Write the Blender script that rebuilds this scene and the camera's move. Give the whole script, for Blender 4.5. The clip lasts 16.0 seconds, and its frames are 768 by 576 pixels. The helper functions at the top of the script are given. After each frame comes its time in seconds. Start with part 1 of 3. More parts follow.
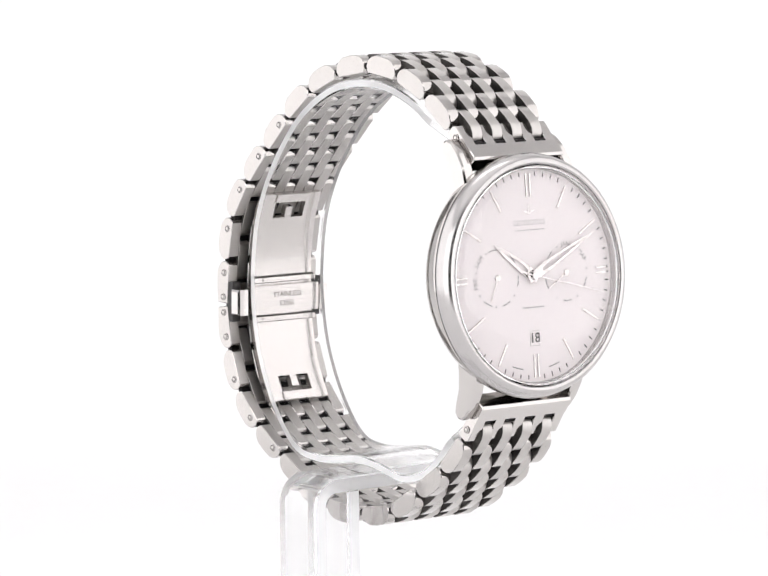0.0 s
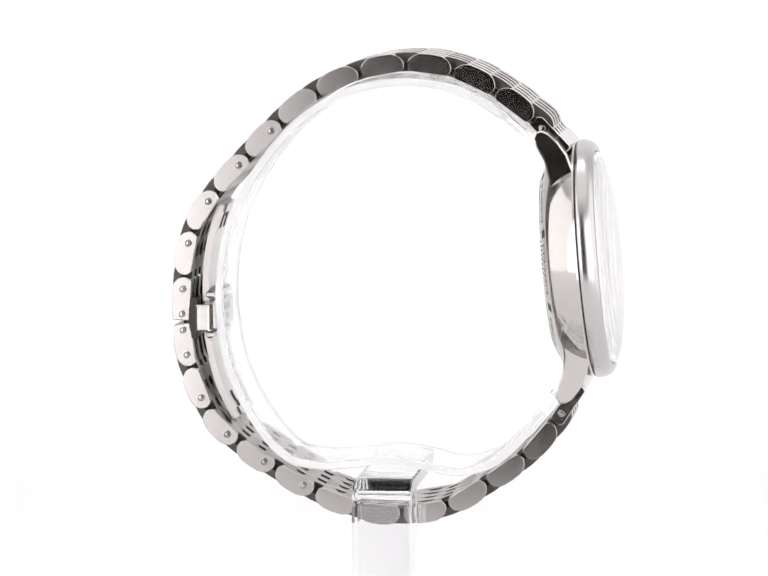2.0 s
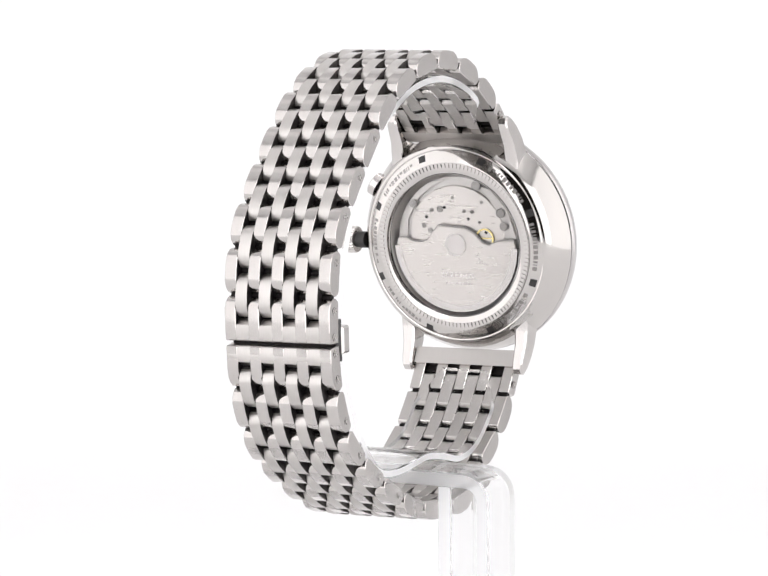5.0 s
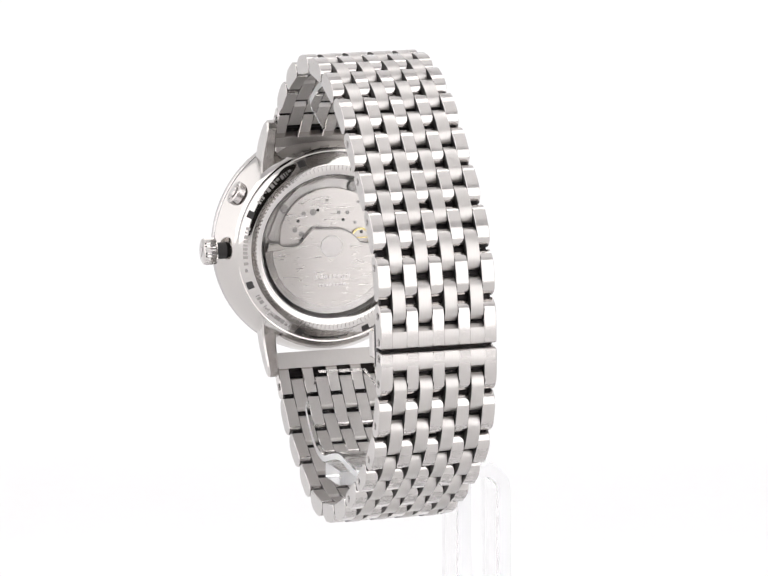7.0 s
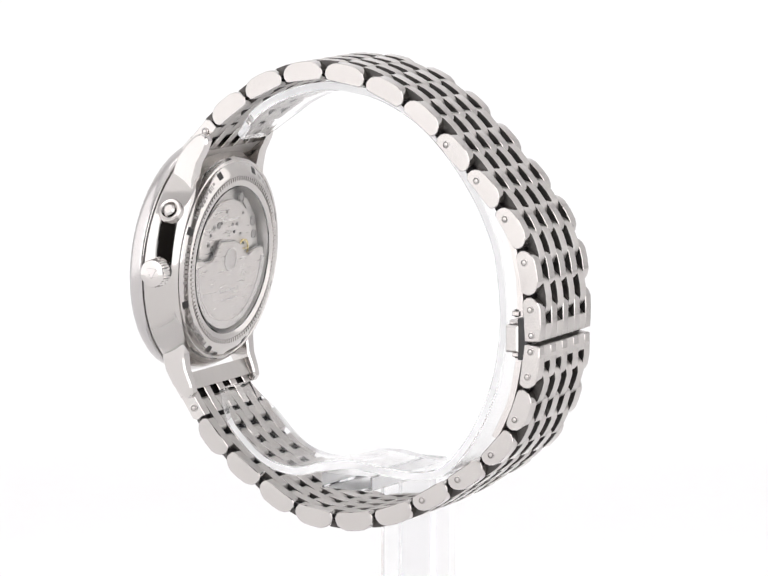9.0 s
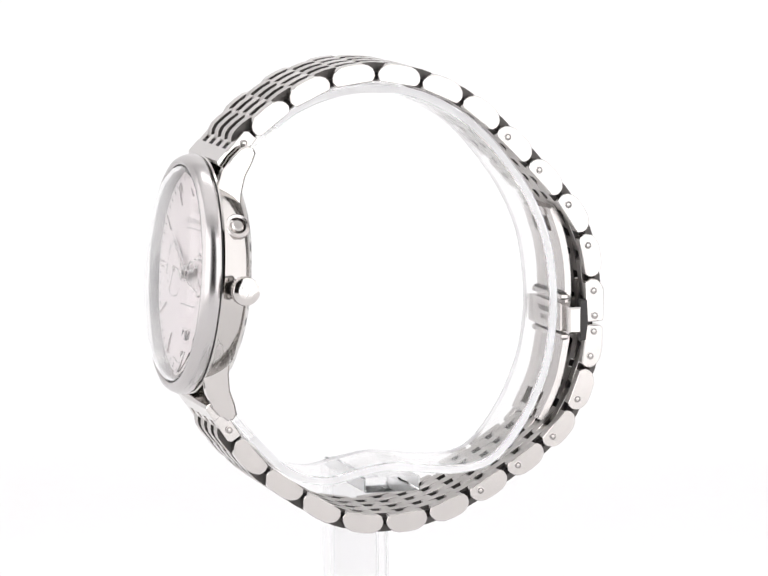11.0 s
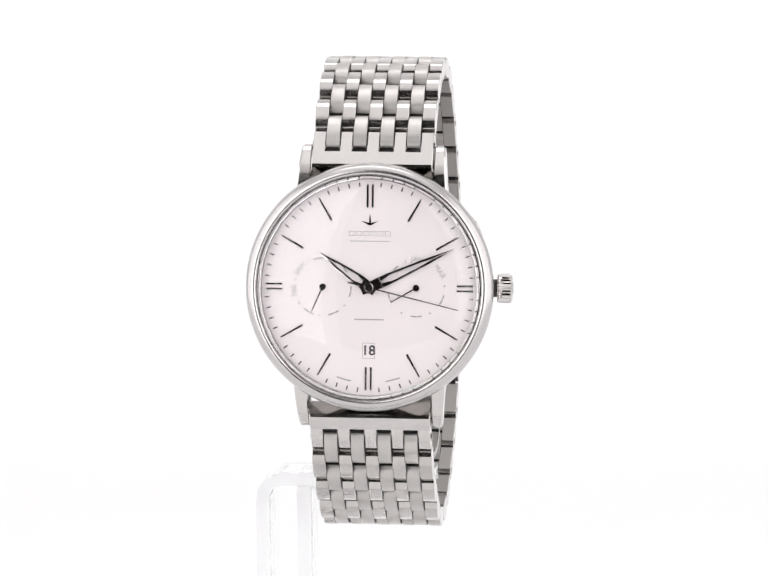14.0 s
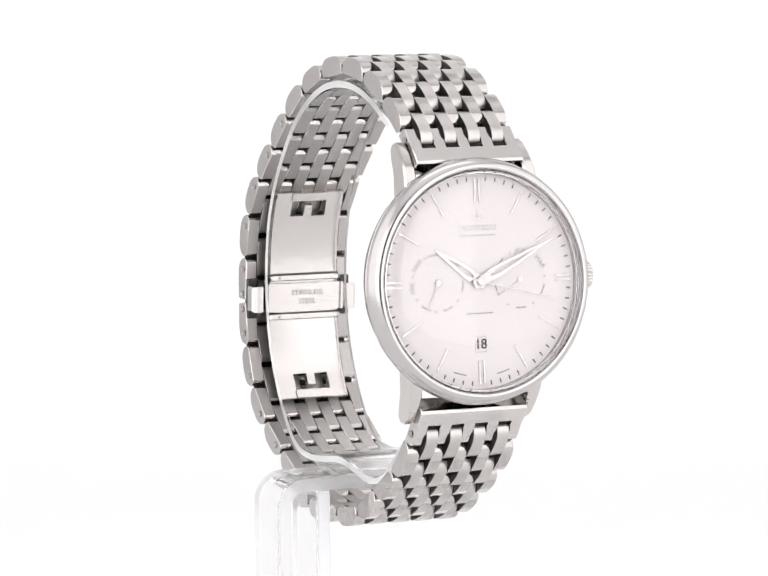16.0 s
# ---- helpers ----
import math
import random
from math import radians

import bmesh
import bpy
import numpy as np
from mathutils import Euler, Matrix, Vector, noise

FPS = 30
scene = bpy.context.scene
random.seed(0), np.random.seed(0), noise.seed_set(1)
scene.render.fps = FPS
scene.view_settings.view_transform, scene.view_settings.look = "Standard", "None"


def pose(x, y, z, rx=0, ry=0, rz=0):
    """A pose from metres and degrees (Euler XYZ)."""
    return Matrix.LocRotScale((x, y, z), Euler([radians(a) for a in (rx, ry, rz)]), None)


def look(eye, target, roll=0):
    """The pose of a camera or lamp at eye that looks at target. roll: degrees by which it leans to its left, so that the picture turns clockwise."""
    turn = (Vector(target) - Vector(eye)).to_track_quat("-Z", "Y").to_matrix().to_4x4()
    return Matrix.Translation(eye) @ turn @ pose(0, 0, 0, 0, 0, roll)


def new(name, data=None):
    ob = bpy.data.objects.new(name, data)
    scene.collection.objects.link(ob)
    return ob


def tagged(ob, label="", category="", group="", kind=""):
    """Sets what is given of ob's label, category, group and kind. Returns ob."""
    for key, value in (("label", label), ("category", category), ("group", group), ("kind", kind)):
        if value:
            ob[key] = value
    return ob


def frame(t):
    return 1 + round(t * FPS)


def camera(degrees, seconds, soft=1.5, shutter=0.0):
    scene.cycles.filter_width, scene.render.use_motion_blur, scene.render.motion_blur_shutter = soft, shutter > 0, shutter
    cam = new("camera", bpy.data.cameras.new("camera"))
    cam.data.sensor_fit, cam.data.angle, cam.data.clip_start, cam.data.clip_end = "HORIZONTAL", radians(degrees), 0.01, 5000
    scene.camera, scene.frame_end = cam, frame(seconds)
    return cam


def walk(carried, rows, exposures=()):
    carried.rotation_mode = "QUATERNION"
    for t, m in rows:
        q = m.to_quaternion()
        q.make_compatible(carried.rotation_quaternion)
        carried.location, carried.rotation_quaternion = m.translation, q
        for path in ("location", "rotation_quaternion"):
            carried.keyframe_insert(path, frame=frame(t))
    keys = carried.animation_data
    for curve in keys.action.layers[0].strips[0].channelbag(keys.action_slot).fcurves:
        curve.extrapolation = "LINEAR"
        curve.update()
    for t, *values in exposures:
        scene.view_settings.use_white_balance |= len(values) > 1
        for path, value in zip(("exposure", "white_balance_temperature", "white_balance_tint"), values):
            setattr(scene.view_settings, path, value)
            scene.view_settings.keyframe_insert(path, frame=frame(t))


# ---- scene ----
cam = camera(9.826, 16.0, soft=1.5)
PITCH, DIST = 7.0925, 0.77526
EYE = (0, -DIST * math.cos(radians(PITCH)), DIST * math.sin(radians(PITCH)))
walk(cam, [(0.0, look(EYE, (0, 0, 0))), (16.0, look(EYE, (0, 0, 0)))], exposures=[(0.0, 0.0), (16.0, 0.0)])

# ---- light: a white photo tent with two front softboxes and one overhead ----
world = bpy.data.worlds.new("dark_room")
scene.world = world
world.use_nodes = True
world.node_tree.nodes["Background"].inputs[0].default_value = (0.014, 0.012, 0.011, 1)
world.node_tree.nodes["Background"].inputs[1].default_value = 1.0


def softbox(name, place, target, wide, high, watts, colour=(1, 0.99, 0.995)):
    lamp = bpy.data.lights.new(name, "AREA")
    lamp.shape, lamp.size, lamp.size_y, lamp.energy, lamp.color = "RECTANGLE", wide, high, watts, colour
    ob = new(name, lamp)
    ob.matrix_world = look(place, target)
    return ob


softbox("softbox_west", (-0.455, -0.672, 0.16), (0, 0, 0.02), 0.50, 1.0, 2.55)
softbox("softbox_east", (0.47, -0.66, 0.16), (0, 0, 0.02), 0.50, 1.0, 2.5)
softbox("softbox_top", (0, 0.0, 0.95), (0, 0.001, 0), 1.0, 0.9, 0.8)
softbox("softbox_side_west", (-0.77, -0.15, 0.36), (0, -0.15, 0.34), 1.1, 1.05, 3.1)
softbox("softbox_side_east", (0.77, -0.15, 0.36), (0, -0.15, 0.34), 1.1, 1.05, 3.1)
# unseen fill lamp, added to whiten the backdrop
softbox("backdrop_fill", (0, 0.35, 0.95), (0, 0.8, 0.0), 0.6, 0.3, 1.55)


# ---- materials ----
def material(name, colour, rough=0.4, metal=0.0, **more):
    m = bpy.data.materials.new(name)
    m.use_nodes = True
    b = m.node_tree.nodes["Principled BSDF"]
    b.inputs["Base Color"].default_value = (*colour, 1)
    b.inputs["Roughness"].default_value = rough
    b.inputs["Metallic"].default_value = metal
    for k, v in more.items():
        b.inputs[k.replace("_", " ")].default_value = v
    return m


def grain(m, scale, rough_to, bump=0.0, tint=0.0, distance=0.00005):
    """Two scales of noise on roughness, colour and relief. scale: noise scale along x, y, z per metre."""
    nt = m.node_tree
    b = nt.nodes["Principled BSDF"]
    tc = nt.nodes.new("ShaderNodeTexCoord")
    mp = nt.nodes.new("ShaderNodeMapping")
    mp.inputs["Scale"].default_value = scale
    nt.links.new(tc.outputs["Object"], mp.inputs[0])
    fine = nt.nodes.new("ShaderNodeTexNoise")
    fine.inputs["Scale"].default_value, fine.inputs["Detail"].default_value = 1.0, 3.0
    nt.links.new(mp.outputs[0], fine.inputs["Vector"])
    broad = nt.nodes.new("ShaderNodeTexNoise")
    broad.inputs["Scale"].default_value = 260.0
    nt.links.new(tc.outputs["Object"], broad.inputs["Vector"])
    info = nt.nodes.new("ShaderNodeObjectInfo")
    add = nt.nodes.new("ShaderNodeMath")
    add.operation = "MULTIPLY_ADD"
    nt.links.new(broad.outputs["Fac"], add.inputs[0])
    add.inputs[1].default_value = 0.4
    nt.links.new(fine.outputs["Fac"], add.inputs[2])
    rg = nt.nodes.new("ShaderNodeMapRange")
    r0 = b.inputs["Roughness"].default_value
    rg.inputs["From Min"].default_value, rg.inputs["From Max"].default_value = 0.45, 0.95
    rg.inputs["To Min"].default_value, rg.inputs["To Max"].default_value = r0, rough_to
    nt.links.new(add.outputs[0], rg.inputs["Value"])
    nt.links.new(rg.outputs[0], b.inputs["Roughness"])
    if tint:
        c = b.inputs["Base Color"].default_value
        mix = nt.nodes.new("ShaderNodeMix")
        mix.data_type = "RGBA"
        mix.inputs["A"].default_value = tuple(c)
        mix.inputs["B"].default_value = (c[0] * (1 - tint), c[1] * (1 - tint), c[2] * (1 - tint), 1)
        part_random = nt.nodes.new("ShaderNodeMath")
        part_random.operation = "MULTIPLY_ADD"
        nt.links.new(info.outputs["Random"], part_random.inputs[0])
        part_random.inputs[1].default_value = 0.5
        sub = nt.nodes.new("ShaderNodeMath")
        sub.operation = "MULTIPLY"
        nt.links.new(fine.outputs["Fac"], sub.inputs[0])
        sub.inputs[1].default_value = 0.6
        nt.links.new(sub.outputs[0], part_random.inputs[2])
        nt.links.new(part_random.outputs[0], mix.inputs["Factor"])
        nt.links.new(mix.outputs["Result"], b.inputs["Base Color"])
    if bump:
        bp = nt.nodes.new("ShaderNodeBump")
        bp.inputs["Strength"].default_value, bp.inputs["Distance"].default_value = bump, distance
        nt.links.new(fine.outputs["Fac"], bp.inputs["Height"])
        nt.links.new(bp.outputs[0], b.inputs["Normal"])
    return m


POLISHED = grain(material("polished_steel", (0.58, 0.555, 0.54), 0.07, 1.0), (700, 700, 700), 0.13, 0.01, 0.05)
LINK = grain(material("polished_link_steel", (0.53, 0.505, 0.49), 0.08, 1.0), (700, 4000, 1400), 0.15, 0.01, 0.10)
BRUSHED = grain(material("brushed_steel", (0.53, 0.507, 0.49), 0.29, 1.0), (9000, 500, 900), 0.42, 0.12, 0.12)
SATIN = grain(material("satin_steel", (0.57, 0.54, 0.525), 0.20, 1.0), (500, 2500, 500), 0.25, 0.01, 0.04)
BEZEL = grain(material("matt_bezel_steel", (0.51, 0.49, 0.486), 0.20, 1.0), (600, 600, 600), 0.24, 0.0, 0.02)
CASEBAND = grain(material("polished_case_steel", (0.53, 0.507, 0.49), 0.07, 1.0), (700, 700, 700), 0.11, 0.0, 0.03)
DIAL = grain(material("silvered_dial", (0.66, 0.608, 0.612), 0.45, 0.08), (1500, 1500, 1500), 0.46, 0.02, 0.03)
INK = material("dark_print", (0.05, 0.045, 0.045), 0.5)
GREY_INK = material("grey_print", (0.26, 0.247, 0.247), 0.45)
MARK = material("polished_marker_steel", (0.56, 0.53, 0.52), 0.05, 1.0)
HAND = material("polished_hand_steel", (0.57, 0.535, 0.525), 0.05, 1.0)
ENGRAVED = material("engraved_steel", (0.30, 0.285, 0.275), 0.4, 1.0)
# dark steel colour that paints the shade between links and at hinges
JOINT_SHADE = grain(material("joint_shade", (0.11, 0.104, 0.10), 0.42, 1.0), (3000, 900, 900), 0.55, 0.0, 0.15)
# near-black that puts the shade of the bracelet's gaps into colour
GAP_SHADE = material("gap_shade", (0.018, 0.016, 0.016), 0.45, 1.0)
INNER = grain(material("brushed_inner_steel", (0.44, 0.42, 0.405), 0.42, 1.0), (6000, 500, 900), 0.50, 0.03, 0.04)
# near-black, also used to paint the shade of notches and recesses
GAP = material("near_black", (0.02, 0.018, 0.018), 0.5)
ROTOR = grain(material("pale_rotor_steel", (0.60, 0.566, 0.542), 0.24, 1.0), (300, 2500, 300), 0.38, 0.0, 0.06)
BRASS = material("gilt_brass", (0.80, 0.66, 0.30), 0.25, 1.0)
GLASS = material("sapphire_glass", (1, 1, 1), 0.0, Transmission_Weight=1.0, IOR=1.28)
ACRYLIC = material("clear_acrylic", (0.94, 0.94, 0.943), 0.05, Transmission_Weight=1.0, IOR=1.33)
RING = grain(material("clear_plastic_ring", (0.99, 0.99, 0.99), 0.06, Transmission_Weight=1.0, IOR=1.10), (300, 300, 300), 0.14)
# the clear edges' grey from refraction is put into this cloudy tint
EDGE_GREY = grain(material("greyed_acrylic_edge", (0.90, 0.90, 0.906), 0.28, Transmission_Weight=0.65, IOR=1.28), (90, 90, 300), 0.34)
CLOTH = grain(material("white_tent_cloth", (0.88, 0.878, 0.88), 0.9), (120, 120, 120), 0.95, 0.05, 0.02, 0.0005)

MM = 0.001


# ---- mesh helpers, in millimetres ----
def part(name, bm, mat, parent=None, label="", at=None, sharp=35, mesh=None):
    """One mesh object under a thing or part. bm is in millimetres."""
    if mesh is None:
        mesh = to_mesh(name, bm, mat, sharp)
    ob = new(name, mesh)
    if parent is not None:
        ob.parent = parent
    if at is not None:
        ob.matrix_basis = at
    if label:
        ob["label"] = label
    return ob


def to_mesh(name, bm, mat, sharp=35):
    bmesh.ops.recalc_face_normals(bm, faces=bm.faces)
    bmesh.ops.scale(bm, vec=(MM, MM, MM), verts=bm.verts)
    mesh = bpy.data.meshes.new(name)
    bm.to_mesh(mesh)
    bm.free()
    mesh.materials.append(mat)
    mesh.polygons.foreach_set("use_smooth", [True] * len(mesh.polygons))
    mesh.set_sharp_from_angle(angle=radians(sharp))
    return mesh


def mm_pose(x, y, z, rx=0, ry=0, rz=0):
    return pose(x * MM, y * MM, z * MM, rx, ry, rz)


def lathe(profile, n=96, bm=None, closed=True, centre=(0, 0), turn=0.0):
    """Turns (r, z) round the z axis; r = 0 makes a pole."""
    bm = bm or bmesh.new()
    rings = []
    for r, z in profile:
        if r < 1e-6:
            rings.append([bm.verts.new((centre[0], centre[1], z))])
        else:
            rings.append([bm.verts.new((centre[0] + r * math.cos(2 * math.pi * i / n + turn), centre[1] + r * math.sin(2 * math.pi * i / n + turn), z)) for i in range(n)])
    pairs = list(zip(rings, rings[1:]))
    if closed:
        pairs.append((rings[-1], rings[0]))
    for a, b in pairs:
        if len(a) == 1 and len(b) == 1:
            continue
        for i in range(n):
            j = (i + 1) % n
            if len(a) == 1:
                bm.faces.new((a[0], b[j], b[i]))
            elif len(b) == 1:
                bm.faces.new((a[i], a[j], b[0]))
            else:
                bm.faces.new((a[i], a[j], b[j], b[i]))
    return bm


def disc(r, z0, z1, n=48, bm=None, centre=(0, 0), chamfer=0.0):
    c = chamfer
    pts = [(0, z0), (r - c, z0), (r, z0 + c), (r, z1 - c), (r - c, z1), (0, z1)] if c else [(0, z0), (r, z0), (r, z1), (0, z1)]
    return lathe(pts, n, bm, False, centre)


def inset(points, d):
    """The polygon moved inwards by d."""
    out, n = [], len(points)
    area = sum(points[i][0] * points[(i + 1) % n][1] - points[(i + 1) % n][0] * points[i][1] for i in range(n))
    s = 1 if area > 0 else -1
    for i in range(n):
        a, b, c = Vector(points[i - 1]), Vector(points[i]), Vector(points[(i + 1) % n])
        n1, n2 = (b - a).normalized(), (c - b).normalized()
        m = Vector((-n1.y - n2.y, n1.x + n2.x)) * s
        m = m.normalized() if m.length > 1e-6 else Vector((0, 0))
        k = 1 / max(0.5, m.dot(Vector((-n1.y, n1.x)) * s))
        out.append(tuple(b + m * d * k))
    return out


def slab(points, x0, x1, chamfer=0.0, bm=None, place=lambda x, u, v: (x, u, v)):
    """A polygon in (u, v) extruded along x from x0 to x1, with chamfered rims."""
    bm = bm or bmesh.new()
    rows = [(x0, points), (x1, points)]
    if chamfer:
        small = inset(points, chamfer)
        rows = [(x0, small), (x0 + chamfer, points), (x1 - chamfer, points), (x1, small)]
    rings = [[bm.verts.new(place(x, u, v)) for u, v in pts] for x, pts in rows]
    n = len(points)
    for a, b in zip(rings, rings[1:]):
        for i in range(n):
            bm.faces.new((a[i], a[(i + 1) % n], b[(i + 1) % n], b[i]))
    bm.faces.new(rings[0])
    bm.faces.new(rings[-1])
    return bm


def box(x0, x1, y0, y1, z0, z1, chamfer=0.0, bm=None):
    return slab([(y0, z0), (y1, z0), (y1, z1), (y0, z1)], x0, x1, chamfer, bm)


def flat(points, z0, z1, chamfer=0.0, bm=None):
    """A polygon in (x, y) raised from z0 to z1."""
    return slab(points, z0, z1, chamfer, bm, lambda x, u, v: (u, v, x))


def spline(points, steps=24):
    """A smooth line through the points, evenly respaced."""
    p = [Vector(q) for q in points]
    p = [p[0] * 2 - p[1]] + p + [p[-1] * 2 - p[-2]]
    fine = []
    for i in range(1, len(p) - 2):
        for k in range(steps):
            t = k / steps
            fine.append(0.5 * (2 * p[i] + (p[i + 1] - p[i - 1]) * t + (2 * p[i - 1] - 5 * p[i] + 4 * p[i + 1] - p[i + 2]) * t * t + (3 * p[i] - p[i - 1] - 3 * p[i + 1] + p[i + 2]) * t ** 3))
    fine.append(p[-2])
    return fine


class Path:
    """A line in the (y, z) plane, asked by arc length."""

    def __init__(self, points):
        self.p = spline(points)
        self.s = [0.0]
        for a, b in zip(self.p, self.p[1:]):
            self.s.append(self.s[-1] + (b - a).length)
        self.length = self.s[-1]

    def at(self, s):
        if s <= 0:
            return self.p[0] + (self.p[1] - self.p[0]).normalized() * s
        if s >= self.length:
            return self.p[-1] + (self.p[-1] - self.p[-2]).normalized() * (s - self.length)
        i = int(np.searchsorted(self.s, s)) - 1
        i = max(0, i)
        k = (s - self.s[i]) / max(1e-9, self.s[i + 1] - self.s[i])
        return self.p[i].lerp(self.p[i + 1], k)

    def spot(self, s, reach=3.0, x=0.0):
        """A pose at s: local y along the line, local z outwards."""
        a, b = self.at(s - reach), self.at(s + reach)
        d = (b - a).normalized()
        c = (a + b) / 2 * 0.5 + self.at(s) * 0.5
        m = Matrix(((1, 0, 0, x * MM), (0, d.x, -d.y, c.x * MM), (0, d.y, d.x, c.y * MM), (0, 0, 0, 1)))
        return m


def lettering(name, text, size, mat, parent, at, raise_by=0.02, label="", bold=0.0):
    cu = bpy.data.curves.new(name, "FONT")
    cu.offset = bold * MM
    cu.body, cu.size, cu.extrude, cu.align_x, cu.align_y = text, size * MM, raise_by * MM, "CENTER", "CENTER"
    tmp = bpy.data.objects.new(name, cu)
    mesh = bpy.data.meshes.new_from_object(tmp)
    bpy.data.objects.remove(tmp)
    mesh.materials.append(mat)
    return part(name, None, mat, parent, label, at, mesh=mesh)


# ---- the photo tent ----
def build_tent():
    m = 1000.0
    x, y0, y1, z0, z1, t = 0.80 * m, -0.86 * m, 0.85 * m, -0.14 * m, 1.0 * m, 20
    r = 250
    sweep = [(y0, z0 - t), (y1 + t, z0 - t), (y1 + t, z1), (y1, z1)]
    for k in range(0, 13):
        a = radians(90 * k / 12)
        sweep.append((y1 - r + r * math.cos(a), z0 + r - r * math.sin(a)))
    sweep.append((y0, z0))
    tagged(part("backdrop", slab(sweep, -x, x), CLOTH, sharp=30), "seamless white sweep of the photo tent, floor and back", "backdrop", kind="structure")
    tagged(part("ceiling", box(-x - t, x + t, y0 - t, y1 + t, z1, z1 + t), CLOTH), "white cloth roof of the photo tent", "ceiling", kind="structure")
    for name, a, b in (("wall_west", -x - t, -x), ("wall_east", x, x + t)):
        tagged(part(name, box(a, b, y0 - t, y1 + t, z0 - t, z1), CLOTH), "white cloth side of the photo tent", "wall", kind="structure")
    for name, a, b in (("wall_south_west", -x, -0.23 * m), ("wall_south_east", 0.25 * m, x)):
        tagged(part(name, box(a, b, y0 - t, y0, z0 - t, z1), CLOTH), "white cloth front flap beside the tent's open slit", "wall", kind="structure")


build_tent()

# ---- the watch ----
watch = tagged(new("wristwatch"), "steel wristwatch with silvered dial and brick-link bracelet, on a clear stand", "watch")
CASE = mm_pose(0, -34.45, 4.64, 85.2)


def build_case():
    body = part("case_body", lathe([(16.6, -5.2), (17.5, -5.45), (17.9, -5.3), (18.7, -4.2), (19.45, -3.0), (20.05, -1.6), (20.42, -0.4), (20.32, -0.1), (19.0, -0.1), (16.6, -0.1)], 144), CASEBAND, watch, "polished steel case band", CASE)
    outline = [(12.5, 0.0), (16.2, -0.1), (19.0, -0.9), (21.3, -2.3), (22.9, -3.8), (23.5, -5.0), (23.2, -6.0), (22.2, -6.5), (20.6, -6.0), (18.2, -4.9), (15.4, -4.4), (12.3, -4.4)]
    for sx in (1, -1):
        for sy in (1, -1):
            pts = [(u * sy, v) for u, v in outline]
            x0, x1 = (10.15, 12.7) if sx > 0 else (-12.7, -10.15)
            lug = slab(pts, x0, x1, 0.3)
            for v in lug.verts:
                if abs(v.co.x) > 11.5:
                    v.co.x -= sx * max(0.0, abs(v.co.y) - 15.0) * 0.09
            part("lug", lug, POLISHED, body, sharp=40)
    part("bezel", lathe([(20.3, 0.12), (20.55, 0.3), (20.63, 0.8), (20.5, 1.6), (20.2, 2.45), (19.72, 3.05), (19.2, 3.3), (18.75, 3.2), (18.55, 2.9), (18.45, 2.5), (18.45, 0.2)], 128), BEZEL, watch, "rounded satin steel bezel", CASE, 60)
    part("bezel_seam", lathe([(20.2, -0.2), (20.2, 0.3), (18.6, 0.3), (18.6, -0.2)], 128), GAP, watch, "thin dark seam under the bezel", CASE)
    part("inner_ring", lathe([(18.43, 2.9), (18.02, 0.98), (18.43, 0.8)], 128), BEZEL, watch, "steep satin steel ring round the dial", CASE)
    dome = [(18.43, 2.7), (18.43, 3.12), (18.1, 3.55), (17.3, 4.05), (16.0, 4.5), (14.0, 4.95), (10.0, 5.42), (5.0, 5.66), (0, 5.74)]
    under = [(0, 5.0), (5.0, 4.92), (10.0, 4.68), (14.0, 4.2), (15.8, 3.8), (17.0, 3.4), (17.75, 2.95), (17.9, 2.6)]
    glass = part("crystal", lathe(dome + under, 128, None, True), GLASS, watch, "clear domed crystal", CASE, 60)
    glass.visible_shadow = False


def bar(angle, r0, r1, width, z0, z1, off=0.0, bm=None, taper=1.0):
    """A bar on the dial from r0 to r1; angle clockwise from twelve."""
    a = radians(angle)
    d, n = Vector((math.sin(a), math.cos(a))), Vector((math.cos(a), -math.sin(a)))
    w0, w1 = width / 2, width * taper / 2
    pts = [d * r0 + n * (off - w0), d * r1 + n * (off - w1), d * r1 + n * (off + w1), d * r0 + n * (off + w0)]
    return flat([tuple(p) for p in pts], z0, z1, 0, bm)


def arc_bar(r0, r1, a0, a1, z0, z1, n=8, bm=None, centre=(0, 0)):
    pts = [(centre[0] + r1 * math.sin(radians(a0 + (a1 - a0) * k / n)), centre[1] + r1 * math.cos(radians(a0 + (a1 - a0) * k / n))) for k in range(n + 1)]
    pts += [(centre[0] + r0 * math.sin(radians(a1 + (a0 - a1) * k / n)), centre[1] + r0 * math.cos(radians(a1 + (a0 - a1) * k / n))) for k in range(n + 1)]
    return flat(pts, z0, z1, 0, bm)


